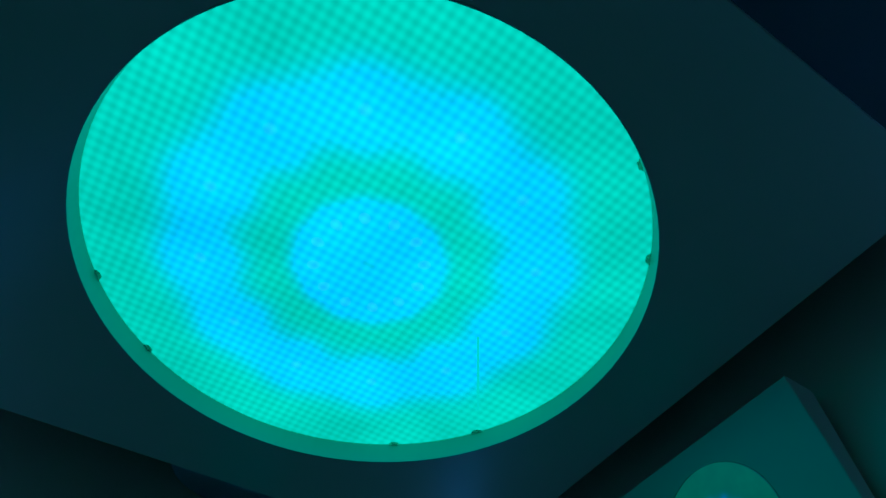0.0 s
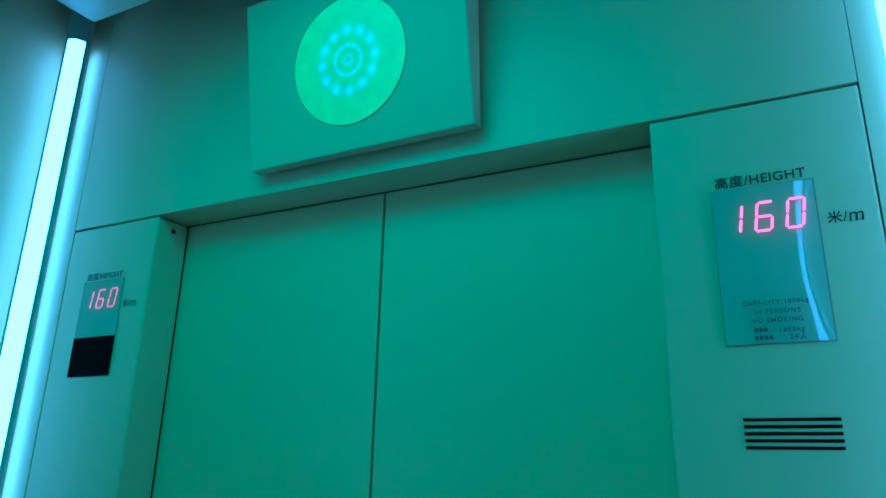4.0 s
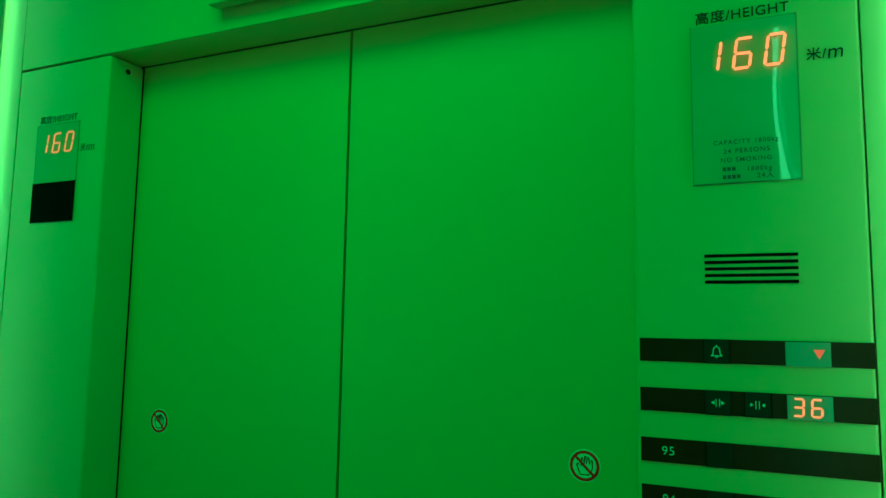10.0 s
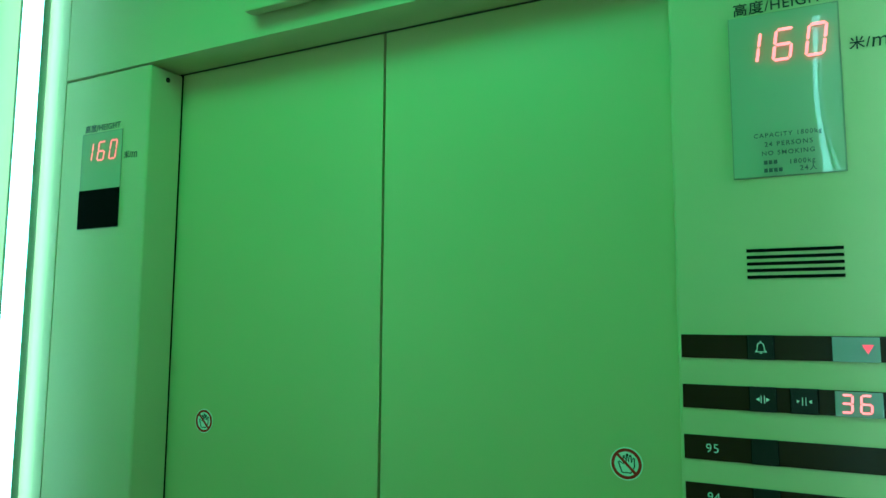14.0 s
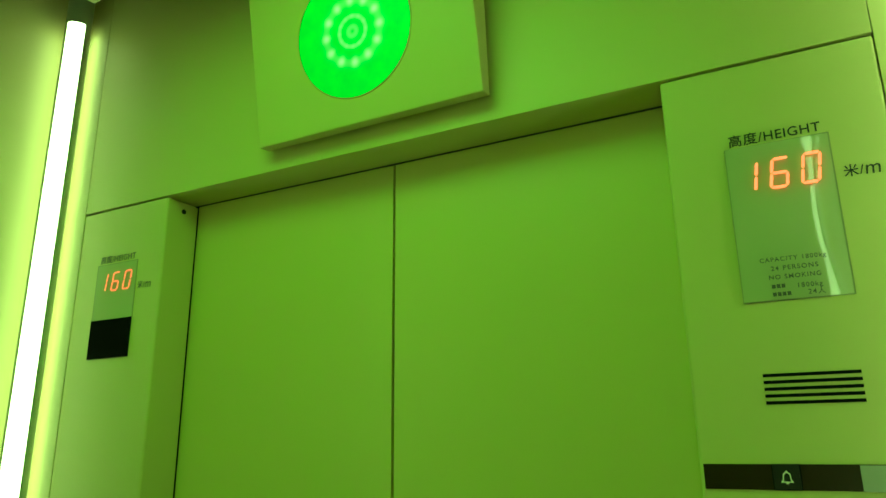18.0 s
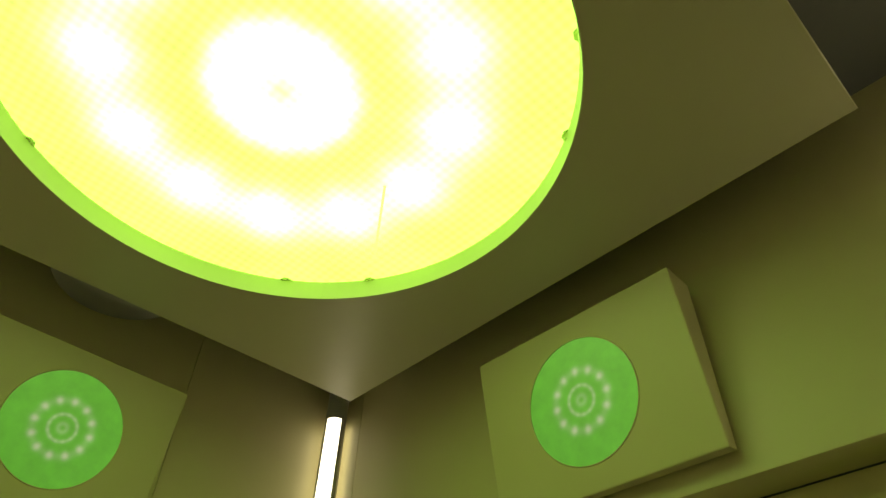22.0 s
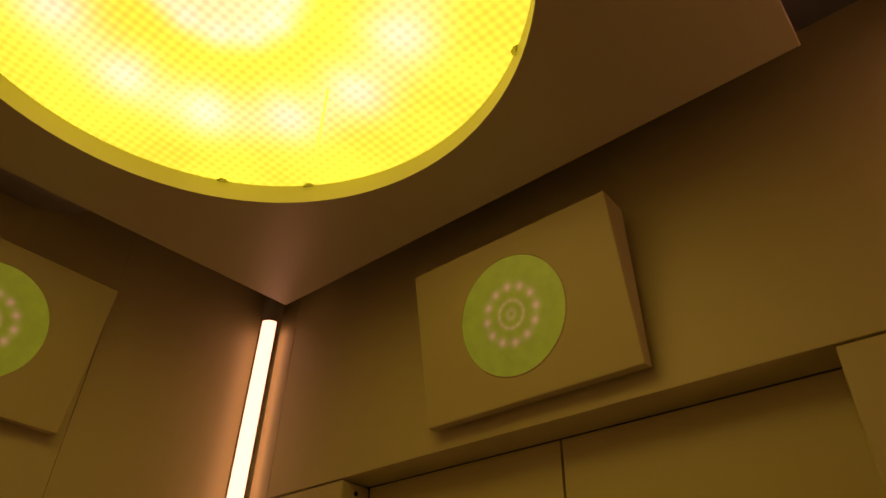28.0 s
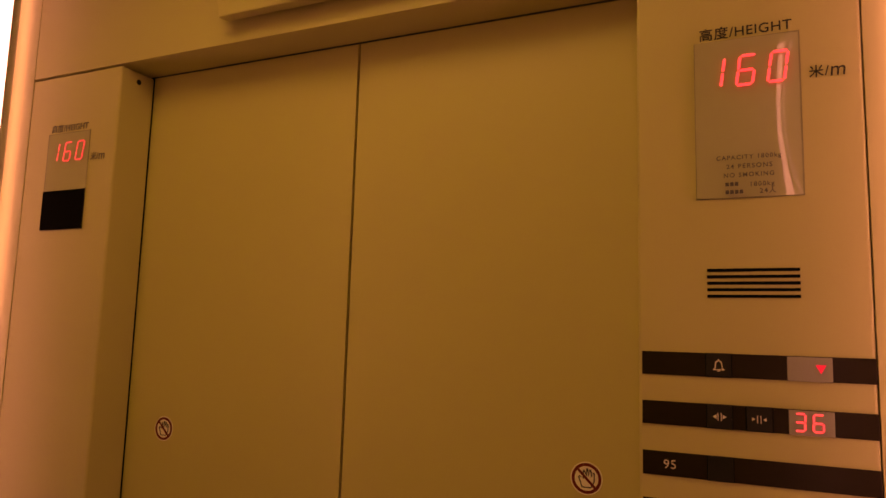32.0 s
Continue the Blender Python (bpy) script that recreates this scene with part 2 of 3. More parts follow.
def prism(outline, y0, y1):
    """A flat shape in x, z with its thickness from y0 to y1."""
    bm = bmesh.new()
    a = [bm.verts.new((x, y0, z)) for x, z in outline]
    c = [bm.verts.new((x, y1, z)) for x, z in outline]
    bm.faces.new(a)
    bm.faces.new(c[::-1])
    for i in range(len(a)):
        j = (i + 1) % len(a)
        bm.faces.new((a[i], c[i], c[j], a[j]))
    return bm


def loop_prism(outer, inner, y0, y1):
    """As prism, a closed band between two outlines of as many points."""
    bm = bmesh.new()
    rings = [[bm.verts.new((x, y, z)) for x, z in o] for o in (outer, inner) for y in (y0, y1)]
    n = len(outer)
    for p, q in ((0, 1), (1, 3), (3, 2), (2, 0)):
        for i in range(n):
            j = (i + 1) % n
            bm.faces.new((rings[p][i], rings[p][j], rings[q][j], rings[q][i]))
    return bm


def join(*bms):
    out = bmesh.new()
    for b in bms:
        me = bpy.data.meshes.new("tmp")
        b.to_mesh(me)
        b.free()
        out.from_mesh(me)
        bpy.data.meshes.remove(me)
    return out


def lettering(text, width, depth=0.0006, space=1.08, bold=0.008):
    """Text in the built-in font as a bmesh, its lower left corner at the origin, in the plane x, z, facing -y."""
    cu = bpy.data.curves.new("lettering", "FONT")
    cu.body, cu.size, cu.offset, cu.space_character = text, 1.0, bold, space
    ob = bpy.data.objects.new("lettering", cu)
    scene.collection.objects.link(ob)
    bpy.context.view_layer.update()
    me = bpy.data.meshes.new_from_object(ob.evaluated_get(bpy.context.evaluated_depsgraph_get()))
    bpy.data.objects.remove(ob)
    bm = bmesh.new()
    bm.from_mesh(me)
    bpy.data.meshes.remove(me)
    xs, ys = [v.co.x for v in bm.verts], [v.co.y for v in bm.verts]
    s = width / (max(xs) - min(xs))
    for v in bm.verts:
        v.co = ((v.co.x - min(xs)) * s, 0.0, (v.co.y - min(ys)) * s)
    got = bmesh.ops.extrude_face_region(bm, geom=bm.faces[:])
    for v in got["geom"]:
        if isinstance(v, bmesh.types.BMVert):
            v.co.y -= depth
    return bm


def moved(bm, dx=0.0, dy=0.0, dz=0.0):
    for v in bm.verts:
        v.co += Vector((dx, dy, dz))
    return bm


def empty(name, at=(0, 0, 0)):
    ob = new(name)
    ob.location = at
    return ob


SEGMENTS = {"0": "abcdef", "1": "bc", "2": "abged", "3": "abgcd", "4": "fgbc", "5": "afgcd", "6": "afgedc", "7": "abc", "8": "abcdefg", "9": "abcdfg"}


def seven(ch, w, h, t, slant=0.14):
    """The lit bars of one seven-segment figure, each a thin six-sided bar, lower left at the origin."""
    g = t * 0.28
    m = h / 2
    ends = {"a": ((0, h), (w, h)), "b": ((w, h), (w, m)), "c": ((w, m), (w, 0)), "d": ((0, 0), (w, 0)), "e": ((0, m), (0, 0)), "f": ((0, h), (0, m)), "g": ((0, m), (w, m))}
    out = []
    for s in SEGMENTS[ch]:
        (x0, z0), (x1, z1) = ends[s]
        n = math.hypot(x1 - x0, z1 - z0)
        ux, uz = (x1 - x0) / n, (z1 - z0) / n
        px, pz = -uz * t / 2, ux * t / 2
        a, b = (x0 + ux * g, z0 + uz * g), (x1 - ux * g, z1 - uz * g)
        k = t / 2
        pts = [a, (a[0] + ux * k + px, a[1] + uz * k + pz), (b[0] - ux * k + px, b[1] - uz * k + pz), b, (b[0] - ux * k - px, b[1] - uz * k - pz), (a[0] + ux * k - px, a[1] + uz * k - pz)]
        out.append(prism([(x + z * slant, z) for x, z in pts], 0, -0.0008))
    return out


def circle_pts(r, n, cx=0.0, cz=0.0):
    return [(cx + r * math.cos(2 * math.pi * i / n), cz + r * math.sin(2 * math.pi * i / n)) for i in range(n)]


# ---------------------------------------------------------------- the cabin
XW, YB, ZC = 1.065, -1.85, 2.92     # side walls, back wall, ceiling
HEAD = 2.20                         # top of the doorway and of the side panels
SAG = 0.0036                        # fall of the header for each metre across

floor = finish("floor", box(-XW, XW, YB, 0.16, -0.06, 0.0), M_FLOOR)
tagged(floor, "grey stone floor of the lift cabin", "floor", kind="structure")
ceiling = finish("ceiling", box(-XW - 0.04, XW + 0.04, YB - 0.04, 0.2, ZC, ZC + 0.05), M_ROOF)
tagged(ceiling, "plain cabin ceiling above the hung panel, darkened for the shade there", "ceiling", kind="structure")

wall_left = empty("wall_left", (-XW, 0, 0))
tagged(wall_left, "satin cream sheet wall in two panels with a thin upright joint", "wall", kind="structure")
for y0, y1 in ((-0.5355, 0.0), (YB, -0.5365)):
    part("panel", box(-0.04, 0.0, y0, y1, 0.0, ZC, 0.0012), M_WALL, wall_left)
part("backing", box(-0.06, -0.042, YB, 0, 0, ZC), M_DARK, wall_left)
wall_right = finish("wall_right", box(XW, XW + 0.04, YB, 0.0, 0.0, ZC), M_WALL)
tagged(wall_right, "satin cream sheet wall of the cabin", "wall", kind="structure")
wall_back = finish("wall_back", box(-XW - 0.04, XW + 0.04, YB - 0.04, YB, 0.0, ZC), M_WALL)
tagged(wall_back, "satin cream sheet wall behind the doorway side", "wall", kind="structure")

wall_front = empty("wall_front")
tagged(wall_front, "cream front wall with a header above the sliding doors", "wall", kind="structure")
header = box(-0.9175, 0.9175, 0.0, 0.0982, HEAD + 0.0022, ZC, 0.0015)
for v in header.verts:      # its lower edge falls a little towards the operating panel
    if v.co.z < 2.3:
        v.co.z -= SAG * (v.co.x + 0.6)
part("header", header, M_WALL, wall_front, "wide cream header sheet above the doors")
for s in (-1, 1):
    a, c = sorted((s * 0.9186, s * (XW + 0.04)))
    part("corner_panel", box(a, c, 0.0, 0.094, 0.0, ZC, 0.0008), M_WALL, wall_front, "narrow cream corner sheet beside the tube lamp")
part("backing", box(-XW - 0.04, XW + 0.04, 0.14, 0.16, 0.0, ZC), M_DARK, wall_front)


# ---------------------------------------------------------------- sliding doors
door = empty("door_1", (0, 0.102, 0))
tagged(door, "closed pair of satin metal sliding lift doors", "lift door", kind="structure")
for s in (-1, 1):
    a, c = sorted((s * 0.0031, s * 0.66))
    part("door_leaf", box(a, c, 0.0, 0.032, 0.004, 2.34, 0.0009), M_DOOR, door, "plain satin sheet door leaf")


# Dark strips fill the gaps round the leaves in place of their shade.
for s in (-1, 1):
    a, c = sorted((s * 0.6012, s * 0.68))
    part("gap_shade", box(a, c, -0.0028, -0.0006, 0.004, 2.30), M_SLOT, door, "dark strip added for the shade in the gap beside the door leaf")
gap_shade = box(-0.6008, 0.6008, -0.0034, -0.0006, HEAD + 0.0002, 2.30)
for v in gap_shade.verts:
    if v.co.z < 2.25:
        v.co.z -= SAG * (v.co.x + 0.6)
part("gap_shade", gap_shade, M_GAP_SHADE, door, "dark strip added for the shade in the gap above the door leaves")


def no_touch_sign(x, z):
    """A round sticker: red ring and slash over a palm drawn in black outline."""
    ob = empty("warning_sticker", (x, 0.102, z))
    n = 48
    part("backing", prism(circle_pts(0.0278, n), 0.0, -0.0006), M_SIGN, ob, "pale round sticker film")
    part("ring", loop_prism(circle_pts(0.0256, n), circle_pts(0.0205, n), -0.0004, -0.0014), M_RED, ob, "red printed ring")
    palm = [(-0.008, -0.0135), (0.006, -0.0135), (0.0115, -0.004), (0.0115, 0.0085), (0.0085, 0.0095), (0.0075, 0.003), (0.0065, 0.0125), (0.0035, 0.0135), (0.0028, 0.004), (0.0018, 0.0145), (-0.0012, 0.0145),
            (-0.0018, 0.004), (-0.0032, 0.012), (-0.006, 0.0115), (-0.0062, 0.000), (-0.011, 0.004), (-0.0135, 0.002)]
    palm = [(1.16 * px + 0.001, 1.16 * pz) for px, pz in palm]
    inner = []
    for i, (px, pz) in enumerate(palm):
        (ax, az), (bx, bz) = palm[i - 1], palm[(i + 1) % len(palm)]
        tx, tz = bx - ax, bz - az
        k = 0.0021 / max(1e-6, math.hypot(tx, tz))
        inner.append((px - tz * k, pz + tx * k))
    part("pictogram", loop_prism(palm, inner, -0.0004, -0.0012), M_INK, ob, "black outline of a raised palm")
    c45 = math.sqrt(0.5)
    bar = [(-0.0225, -0.0022), (0.0225, -0.0022), (0.0225, 0.0022), (-0.0225, 0.0022)]
    part("slash", prism([((u + v) * c45, (-u + v) * c45) for u, v in bar], -0.0012, -0.0018), M_RED, ob, "red slanting bar")
    return tagged(ob, "round red and black do-not-touch sticker on the door leaf", "sticker", "door stickers")


no_touch_sign(-0.484, 1.347)
no_touch_sign(0.4955, 1.3425)


# ---------------------------------------------------------------- side panels of the doorway
def wavy_cover(x0, x1, z0, z1, y, warp=1.0):
    """A thin flexible cover sheet, buckled along a crease that wanders down its right-hand part."""
    bm = bmesh.new()
    nx, nz = 60, 64
    grid = []
    for k in range(nz + 1):
        v = k / nz
        # where the crease runs, how sharply it bends, and how far the sheet leans there
        at = 0.785 + 0.100 * (1 - v) ** 2.6 + 0.022 * math.sin(7.5 * v + 2.2) * v + 0.075 * v ** 5
        bend = 0.05 + 1.0 * math.sin(math.pi * min(1.0, v * 1.04)) ** 0.7
        xc = x0 + (x1 - x0) * at
        lean = 0.0320 + 0.73 * (0.807 - xc)
        row, h = [], 0.0
        for i in range(nx, -1, -1):
            x = x0 + (x1 - x0) * i / nx
            row.append(bm.verts.new((x, y - 0.0006 + warp * h, z0 + (z1 - z0) * v)))
            h -= (lean + bend * 0.014 * math.tanh((x - xc) / 0.014)) * (x1 - x0) / nx
        grid.append(row)
    for k in range(nz):
        for i in range(nx):
            bm.faces.new((grid[k][i], grid[k][i + 1], grid[k + 1][i + 1], grid[k + 1][i]))
    return bm


def height_display(panel, x0, covered):
    """The height read-out in a side panel: edge, cover sheet, red figures and print."""
    x1, z0, z1 = x0 + 0.1465, 1.798, 2.047
    zf = z0 + 0.008 if covered else z0
    disp = part("height_display", loop_prism([(x0 - 0.0015, zf - 0.0015), (x1 + 0.0015, zf - 0.0015), (x1 + 0.0015, z1 + 0.0015), (x0 - 0.0015, z1 + 0.0015)],
                                             [(x0 + 0.0008, zf + 0.0008), (x1 - 0.0008, zf + 0.0008), (x1 - 0.0008, z1 - 0.0008), (x0 + 0.0008, z1 - 0.0008)], 0.0, -0.0012), M_EDGE, panel, "thin dark frame of the height display")
    part("cover", wavy_cover(x0, x1, zf, z1, -0.0004, 0.0 if covered else 1.0), M_GLASS, disp, "glossy grey cover sheet", smooth=True)
    yf = -0.0022 if covered else -0.0072
    for ch, dx in (("1", 0.0120), ("6", 0.0565), ("0", 0.1000)):
        for seg in seven(ch, 0.0225, 0.0458, 0.0037):
            part("digit_bar", moved(seg, x0 + dx + 0.0030, yf, z0 + 0.1732 + 0.0055 * covered), M_DIM if covered else M_DIGIT, disp, "lit red display bar")
    if covered:
        part("reader_window", box(x0 - 0.001, x1 + 0.001, -0.0035, -0.0005, z0 + 0.0085, z0 + 0.105, 0.0005), M_BLACK, disp, "black square window")
    else:
        rows = (("CAPACITY 1800kg", 0.029, 0.089, 0.0550), ("24 PERSONS", 0.043, 0.063, 0.0430), ("NO SMOKING", 0.039, 0.069, 0.0298), ("1800kg", 0.076, 0.032, 0.0125), ("24人", 0.088, 0.022, 0.0030))
        for text, dx, w, dz in rows:
            part("print", moved(lettering(text, w, space=1.25, bold=0.012), x0 + dx, -0.0078, z0 + dz), M_PRINT, disp, "small dark print: " + text)
        for dz, xs in ((0.0165, (0.041, 0.0475, 0.054)), (0.0045, (0.041, 0.0475, 0.054, 0.0605))):
            for dx in xs:
                part("print_bar", box(x0 + dx, x0 + dx + 0.005, -0.0082, -0.0076, z0 + dz, z0 + dz + 0.0058), M_PRINT, disp)
    part("heading", moved(lettering("高度/HEIGHT", 0.131), x0 + 0.007, -0.0004, z1 + 0.004), M_PRINT if covered else M_INK, disp, "black print: 高度/HEIGHT")
    metre = lettering("m", 0.0185, bold=0.0)
    top = max(v.co.z for v in metre.verts)
    for v in metre.verts:
        v.co.z *= 0.0140 / top
        v.co.x += 0.0278 + 0.10 * v.co.z
    part("unit", moved(join(lettering("米/", 0.0262), metre), x1 + 0.012 - 0.003 * covered, -0.0004, 1.972), M_PRINT if covered else M_INK, disp, "black print: 米/m")
    return disp


left_panel = empty("door_side_panel", (0, 0, 0))
tagged(left_panel, "narrow cream side panel with a red height read-out and a black window", "lift panel", "door side panels")
part("sheet", box(-0.9175, -0.600, 0.0, 0.0985, 0.0, HEAD - 0.002, 0.005, 3), M_WALL, left_panel)
height_display(left_panel, -0.8355, True)
bm = cyl(0.0065, -0.600 - 0.004, -0.600 + 0.0015, 20)
bmesh.ops.rotate(bm, verts=bm.verts[:], cent=(0, 0, 0), matrix=Matrix.Rotation(radians(90), 3, "Y"))
part("screw", moved(bm, 0.0, 0.051, 2.173), M_BUTTON, left_panel, "small dark screw head")

op_panel = empty("operating_panel", (0, 0, 0))
tagged(op_panel, "cream car operating panel with height display, grille and dark button strips", "lift panel", "door side panels")
sheet = box(0.600, 0.9175, 0.0, 0.0985, 0.0, HEAD - 0.002, 0.005, 3)
for v in sheet.verts:
    if v.co.z > 2.1:
        v.co.z -= SAG * (v.co.x + 0.6)
part("sheet", sheet, M_WALL, op_panel)
height_display(op_panel, 0.690, False)

grille = part("speaker_grille", box(0.702, 0.828, -0.0003, 0.0004, 1.645, 1.691), M_WALL, op_panel)
for k in range(5):
    z = 1.6465 + k * 0.0098
    part("slot", box(0.702, 0.828, -0.0012, 0.002, z, z + 0.0048), M_SLOT, grille, "black bar in place of a slot's shade")


def bell_icon(cx, cz):
    half = [(0.0009, 0.0090), (0.0012, 0.0070), (0.0045, 0.0052), (0.0052, 0.0015), (0.0056, -0.0035), (0.0080, -0.0062), (0.0080, -0.0072)]
    out = [(cx + a, cz + b) for a, b in half] + [(cx - a, cz + b) for a, b in half[::-1]]
    half2 = [(0.0002, 0.0062), (0.0008, 0.0056), (0.0032, 0.0040), (0.0038, 0.0012), (0.0042, -0.0038), (0.0050, -0.0056), (0.0050, -0.0058)]
    inn = [(cx + a, cz + b) for a, b in half2] + [(cx - a, cz + b) for a, b in half2[::-1]]
    return join(loop_prism(out, inn, 0, -0.0005), box(cx - 0.0018, cx + 0.0018, -0.0005, 0, cz - 0.0092, cz - 0.0076))


def arrow_icon(cx, cz, inward):
    bars = []
    for s in (-1, 1):
        bars.append(box(cx + s * 0.0022 - 0.0006, cx + s * 0.0022 + 0.0006, -0.0005, 0, cz - 0.0055, cz + 0.0055))
        a, c = (0.0052, 0.0095) if inward else (0.0095, 0.0042)
        tri = [(cx + s * a, cz), (cx + s * c, cz + 0.0026), (cx + s * c, cz - 0.0026)] if inward else [(cx + s * a, cz), (cx + s * c, cz + 0.0030), (cx + s * c, cz - 0.0030)]
        bars.append(prism(tri if s < 0 else tri[::-1], 0, -0.0005))
    return join(*bars)


for k, (z0, z1) in enumerate(((1.529, 1.564), (1.4545, 1.4895), (1.3795, 1.415), (1.310, 1.3455))):
    strip = part("button_strip", box(0.6055, 0.9170, -0.0022, 0.001, z0, z1, 0.0006), M_STRIP, op_panel, "dark smoked plastic strip")
    zc = (z0 + z1) / 2
    holes = [0.699] + ([0.7525] if k == 1 else [])
    for hx in holes:
        part("button_gap", loop_prism([(hx - 0.0016, z0 - 0.0004), (hx + 0.0356, z0 - 0.0004), (hx + 0.0356, z1 + 0.0004), (hx - 0.0016, z1 + 0.0004)],
                                      [(hx, z0 + 0.001), (hx + 0.034, z0 + 0.001), (hx + 0.034, z1 - 0.001), (hx, z1 - 0.001)], -0.0020, -0.0027), M_SLOT, strip, "dark gap round the button")
    part("button", box(0.699, 0.733, -0.0042, -0.001, z0 + 0.0006, z1 - 0.0002, 0.0008), M_BUTTON, strip, "square black push button")
    if k == 0:
        part("bell_symbol", moved(bell_icon(0.716, zc), 0, -0.0042, 0), M_PALE, strip, "pale bell symbol")
        part("indicator_window", box(0.807, 0.864, -0.0042, -0.001, z0 - 0.0004, z1 - 0.001, 0.0006), M_WINDOW, strip, "grey indicator window")
        part("down_arrow", prism([(0.8425, zc + 0.006), (0.8565, zc + 0.006), (0.8495, zc - 0.0065)], -0.0044, -0.0052), M_ARROW, strip, "lit red downward arrow")
    if k == 1:
        part("open_symbol", moved(arrow_icon(0.716, zc, False), 0, -0.0042, 0), M_PALE, strip, "pale door-open symbol")
        part("button", box(0.7525, 0.7855, -0.0042, -0.001, z0 + 0.0006, z1 - 0.0002, 0.0008), M_BUTTON, strip, "square black push button")
        part("close_symbol", moved(arrow_icon(0.769, zc, True), 0, -0.0042, 0), M_PALE, strip, "pale door-close symbol")
        part("indicator_window", box(0.807, 0.864, -0.0042, -0.001, z0 - 0.0004, z1 - 0.001, 0.0006), M_WINDOW, strip, "grey indicator window")
        for ch, dx in (("3", 0.8145), ("6", 0.8375)):
            for seg in seven(ch, 0.0125, 0.0235, 0.0024, 0.05):
                part("digit_bar", moved(seg, dx, -0.0044, zc - 0.0118), M_DIGIT, strip, "lit red display bar")
    if k > 1:
        part("floor_number", moved(lettering("95" if k == 2 else "94", 0.0170, bold=-0.012), 0.6365, -0.0023, zc - 0.0065), M_PALE, strip, "pale floor number")


# ---------------------------------------------------------------- corner tube lamps
def arc_bar(r0, r1, a0, a1, z0, z1, n=14):
    """A curved bar round the z axis, from angle a0 to a1 in degrees; 0 faces -y."""
    bm = bmesh.new()
    rows = []
    for i in range(n + 1):
        a = radians(a0 + (a1 - a0) * i / n - 90)
        rows.append([bm.verts.new((r * math.cos(a), r * math.sin(a), z)) for r, z in ((r0, z0), (r1, z0), (r1, z1), (r0, z1))])
    for p, q in zip(rows, rows[1:]):
        for k in range(4):
            bm.faces.new((p[k], p[(k + 1) % 4], q[(k + 1) % 4], q[k]))
    bm.faces.new(rows[0])
    bm.faces.new(rows[-1][::-1])
    return bm


def tube_lamp():
    """An upright round profile in the corner: metal body, lit front diffuser, lit slots towards both walls. Faces -y."""
    ob = empty("corner_tube_lamp")
    # Lit length stops short, out of view, to keep the lower walls darker.
    z0, z1 = 1.00, 2.768
    part("body", cyl(0.0305, 0.0, ZC, 48), M_CAP, ob, "grey metal core")
    part("diffuser", arc_bar(0.0307, 0.0338, -43, 43, z0, z1), M_TUBE, ob, "lit front diffuser")
    for s in (-1, 1):
        edge = 97 if s > 0 else 80
        a, c = sorted((s * 43.6, s * edge))
        part("side_profile", arc_bar(0.0307, 0.0342, a, c, 0.0, ZC), M_ALU, ob, "grey metal side of the lamp")
        a, c = sorted((s * (edge + 1.5), s * 166))
        part("rear_diffuser", arc_bar(0.0307, 0.0332, a, c, z0, z1), M_SLIT, ob, "lit slot facing the wall")
    part("collar", arc_bar(0.0307, 0.0342, -43.6, 43.6, z1 + 0.001, ZC), M_ALU, ob, "grey metal top collar")
    part("collar", arc_bar(0.0307, 0.0342, -43.6, 43.6, 0.0, z0 - 0.001), M_ALU, ob, "unseen unlit lower length, added to dim the lower walls")
    return tagged(ob, "tall glowing round lamp profile standing in the cabin corner", "tube lamp", "corner lamps")


first = tube_lamp()
TX, TY = 0.984, 0.0535
first.matrix_basis = pose(-TX, -TY, 0, 0, 0, 45)
copy_thing(first, pose(TX, -TY, 0, 0, 0, -45))
copy_thing(first, pose(TX, YB + TY, 0, 0, 0, -135))
# Fourth lamp is unseen, added to match the other three corners.
copy_thing(first, pose(-TX, YB + TY, 0, 0, 0, 135))


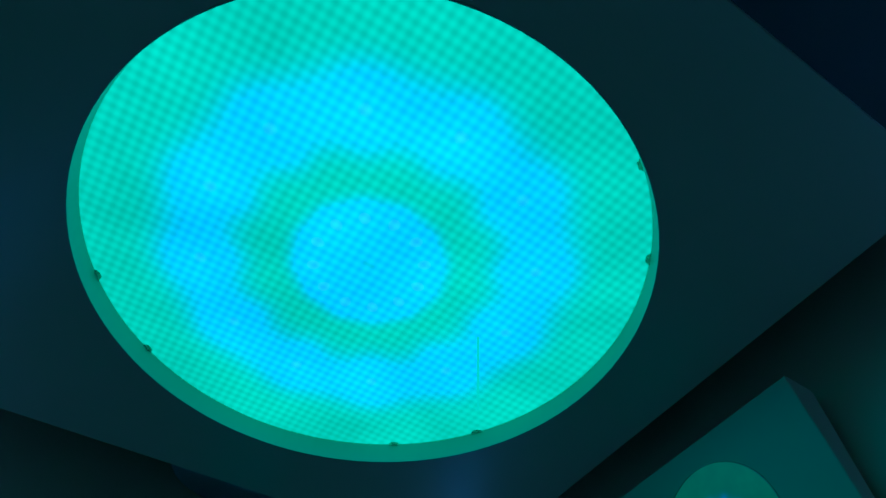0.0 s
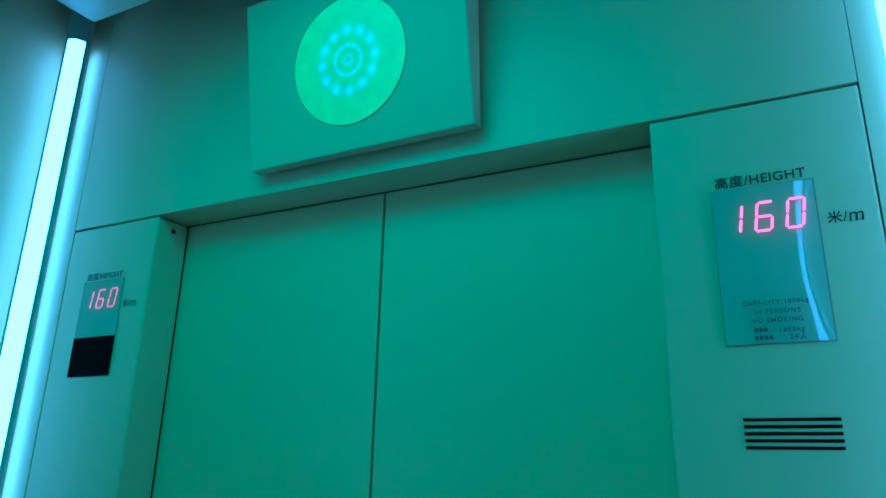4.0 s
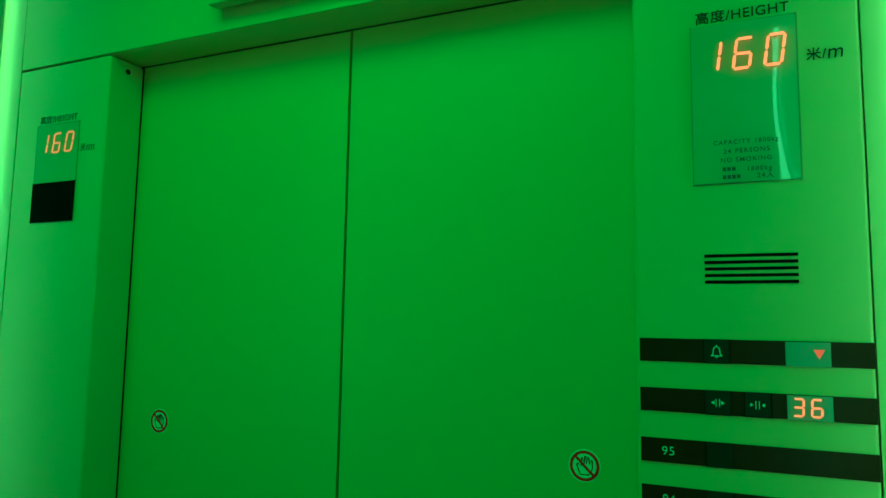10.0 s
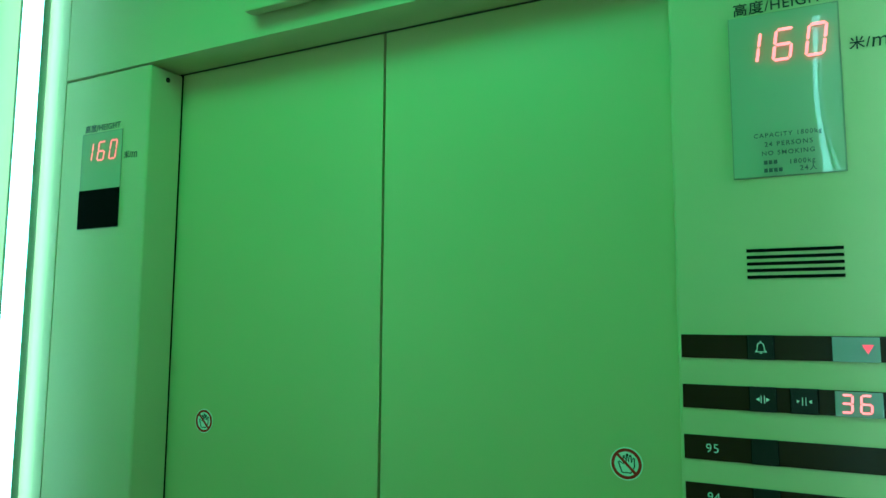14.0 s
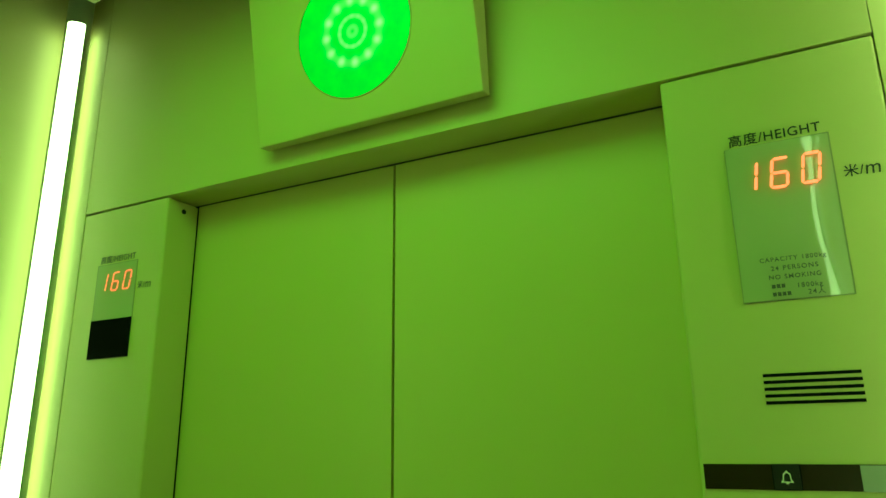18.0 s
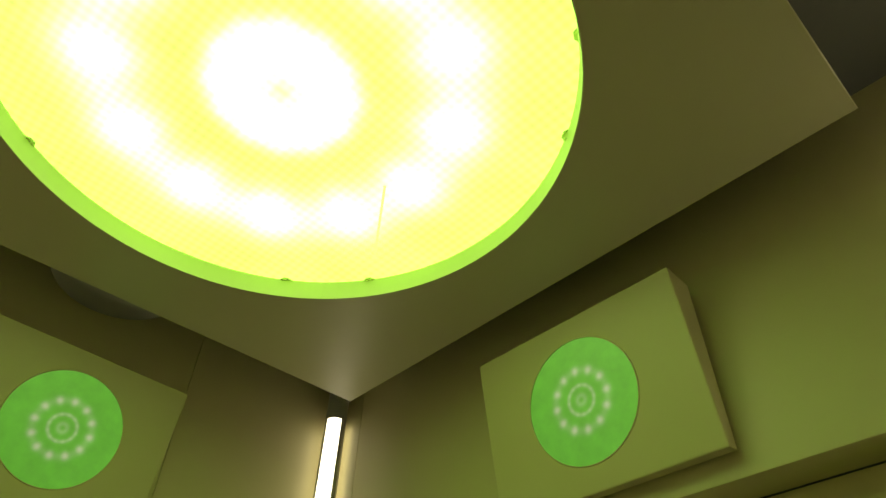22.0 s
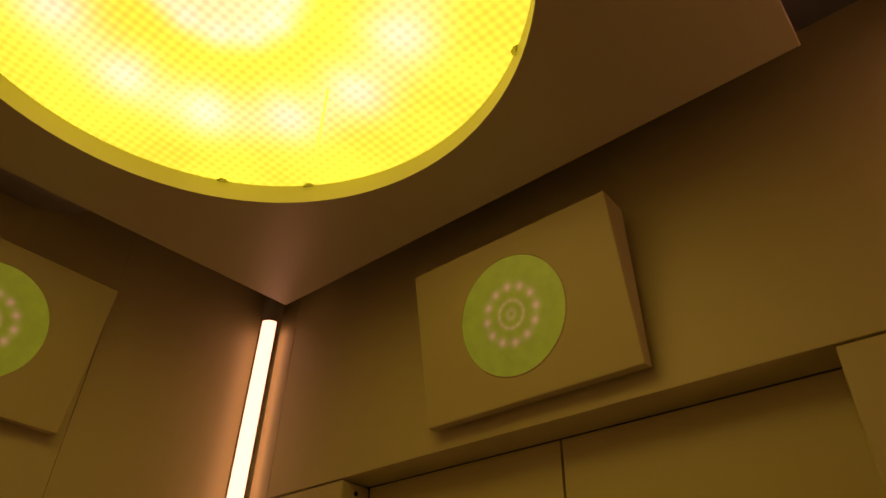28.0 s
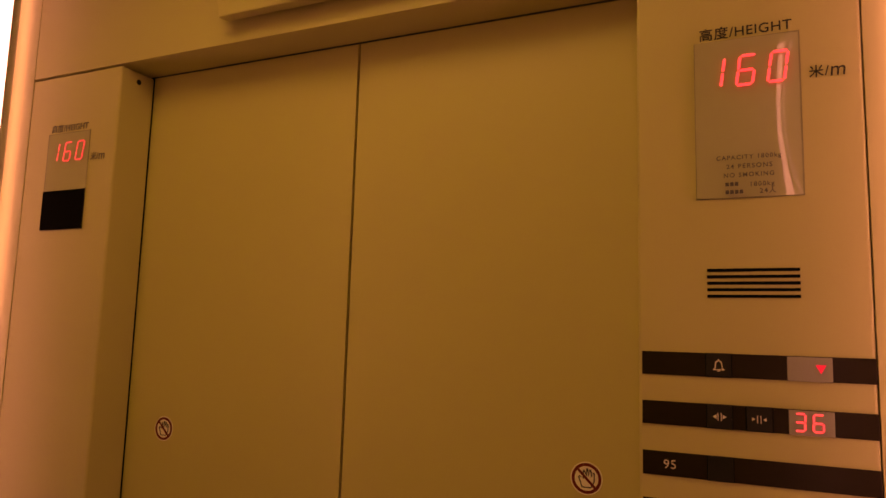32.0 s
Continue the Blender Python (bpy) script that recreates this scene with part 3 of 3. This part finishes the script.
# ---------------------------------------------------------------- round wall screens in tilted boxes
def wall_screen(off=-0.003):
    """A box leaning out at its top, with a round LED screen in its face. Wall at y = 0, facing -y."""
    ob = empty("wall_screen_box")
    hw, zt, zb, yt, yb = 0.2775, 2.631, 2.2415, -0.116, -0.042
    bm = bmesh.new()
    prof = [(yt, zt), (-0.032, zt - 0.003), (-0.010, zb + 0.004), (yb, zb)]
    le = [bm.verts.new((-hw, y, z)) for y, z in prof]
    ri = [bm.verts.new((hw, y, z)) for y, z in prof]
    for i in range(4):
        j = (i + 1) % 4
        bm.faces.new((le[i], le[j], ri[j], ri[i]))
    bm.faces.new(le)
    bm.faces.new(ri[::-1])
    bmesh.ops.recalc_face_normals(bm, faces=bm.faces)
    bmesh.ops.bevel(bm, geom=bm.edges[:], offset=0.003, segments=2, profile=0.5, affect="EDGES")
    part("casing", bm, M_WALL, ob, "cream casing leaning out at its top")
    part("bracket", box(-hw + 0.06, hw - 0.06, -0.035, 0.0, zb + 0.06, zt - 0.06), M_CAP, ob, "hidden mounting block")
    tilt = math.degrees(math.atan2(yb - yt, zt - zb))
    face = pose(off, (yt + yb) / 2, (zt + zb) / 2, 90 + tilt, 0, 0)
    scr = part("screen", cyl(0.1413, -0.004, 0.0004, 72), M_WALLSCREEN, ob, "round green LED screen with a ring of light spots")
    scr.matrix_basis = face
    rim = bmesh.new()
    n = 72
    rr = [[rim.verts.new((r * math.cos(2 * math.pi * i / n), r * math.sin(2 * math.pi * i / n), z)) for i in range(n)] for r, z in ((0.1448, -0.0005), (0.1430, 0.0020), (0.1416, 0.0020), (0.1416, -0.0005))]
    for a in range(4):
        for i in range(n):
            j = (i + 1) % n
            rim.faces.new((rr[a][i], rr[a][j], rr[(a + 1) % 4][j], rr[(a + 1) % 4][i]))
    r = part("rim", rim, M_WALL, ob, "thin cream rim")
    r.matrix_basis = face
    return tagged(ob, "cream box with a glowing round screen, hung tilted on the wall", "screen", "wall screens")


screen_front = wall_screen()
screen_front.matrix_basis = pose(0.0085, 0, 0)
screen_left = wall_screen(0.017)
screen_left.matrix_basis = pose(-XW, -0.847, 0, 0, 0, 90)


# ---------------------------------------------------------------- hung ceiling panel with the large round screen
PX0, PX1, PY0, PY1, PZ = -0.7480, 0.738, -1.676, -0.168, 2.70
DX, DY, DR = -0.0175, -0.9230, 0.5677
hung = empty("ceiling_panel", (DX, DY, PZ))
tagged(hung, "hung cream ceiling panel with a large round glowing screen", "ceiling panel")


def panel_with_hole():
    bm = bmesh.new()
    n = 96
    x0, x1, y0, y1 = PX0 - DX, PX1 - DX, PY0 - DY, PY1 - DY
    angs = [2 * math.pi * i / n for i in range(n)] + [math.atan2(y, x) % (2 * math.pi) for x in (x0, x1) for y in (y0, y1)]
    angs.sort()

    def edge(a):
        c, s = math.cos(a), math.sin(a)
        k = min((x1 if c > 0 else x0) / c if abs(c) > 1e-9 else 1e9, (y1 if s > 0 else y0) / s if abs(s) > 1e-9 else 1e9)
        px, py = c * k, s * k
        # both side edges run a little out of square
        if abs(px - x0) < 1e-6:
            px -= 0.050 * (y1 - py)
        elif abs(px - x1) < 1e-6:
            px += 0.027 * (y1 - py)
        return px, py

    ring = []
    for z in (0.0, 0.066):
        ring.append([bm.verts.new((*[0.9975 * c if z == 0.0 else c for c in edge(a)], z)) for a in angs])
        ring.append([bm.verts.new((DR * math.cos(a), DR * math.sin(a), z)) for a in angs])
    lip = [bm.verts.new((*edge(a), 0.0018)) for a in angs]
    m = len(angs)
    for i in range(m):
        j = (i + 1) % m
        bm.faces.new((ring[0][i], ring[0][j], ring[1][j], ring[1][i]))
        bm.faces.new((ring[2][i], ring[3][i], ring[3][j], ring[2][j]))
        bm.faces.new((ring[0][i], lip[i], lip[j], ring[0][j]))
        bm.faces.new((lip[i], ring[2][i], ring[2][j], lip[j]))
        bm.faces.new((ring[1][i], ring[1][j], ring[3][j], ring[3][i]))
    return bm


part("panel", panel_with_hole(), M_CEIL, hung, "flat cream panel with a round opening")
# Thin ring added so the opening's edge can hold that painted light.
reveal = loop_prism(circle_pts(DR - 0.0002, 96), circle_pts(DR - 0.0022, 96), -0.0008, 0.052)
bmesh.ops.rotate(reveal, verts=reveal.verts[:], cent=(0, 0, 0), matrix=Matrix.Rotation(radians(90), 3, "X"))
part("reveal", reveal, M_REVEAL, hung, "lining ring painted pale green for the screen's light on it")
part("screen", cyl(DR - 0.001, 0.0522, 0.068, 96), M_CEILSCREEN, hung, "large round LED screen with a ring of light spots")
# Unseen drum added: blocks light leaking upwards and ties the panel to the ceiling.
part("hidden_mount", cyl(DR + 0.04, 0.0685, ZC - PZ, 48), M_CAP, hung, "unseen drum added to stop light above the screen and carry the panel")
for a in (144.6, 123.1, 212.4, 234.3, 32.8, 55.3):
    q = prism([(-0.014, -0.001), (0.014, -0.001), (0.0065, -0.0085), (-0.0065, -0.0085)], 0.0495, 0.0521)
    for v in q.verts:
        v.co = (v.co.x, v.co.z + DR - 0.0022, v.co.y)
    bmesh.ops.rotate(q, verts=q.verts[:], cent=(0, 0, 0), matrix=Matrix.Rotation(radians(a - 90), 3, "Z"))
    part("clip", q, M_CLIP, hung, "small dull clip at the screen's edge")
# Strip with its own glow in place of screen light caught in a scratch.
scratch = box(-0.0028, 0.0028, 0.0, 0.240, 0.0514, 0.052)
bmesh.ops.rotate(scratch, verts=scratch.verts[:], cent=(0, 0, 0), matrix=Matrix.Rotation(math.atan2(0.222, 0.151), 3, "Z"))
moved(scratch, -0.042, 0.297, 0.0)
part("scratch", scratch, M_SCRATCH, hung, "faint scratch in the screen, made to glow by itself")

vent = empty("ceiling_vent", (-0.876, -0.88, ZC))
bm = bmesh.new()
n = 48
prof = [(0.167, 0.0), (0.1665, -0.110), (0.161, -0.118), (0.030, -0.1185), (0.028, -0.116), (0.028, 0.0)]
rr = [[bm.verts.new((r * math.cos(2 * math.pi * i / n), r * math.sin(2 * math.pi * i / n), z)) for i in range(n)] for r, z in prof]
for a in range(len(prof) - 1):
    for i in range(n):
        j = (i + 1) % n
        bm.faces.new((rr[a][i], rr[a][j], rr[a + 1][j], rr[a + 1][i]))
part("ring", bm, M_VENT, vent, "rounded drum, its cream toned down for the shade", smooth=True)
part("core", cyl(0.0275, -0.116, 0.0, 32), M_CAP, vent, "grey core")
tagged(vent, "round cream drum on the ceiling above the hung panel", "ceiling vent")
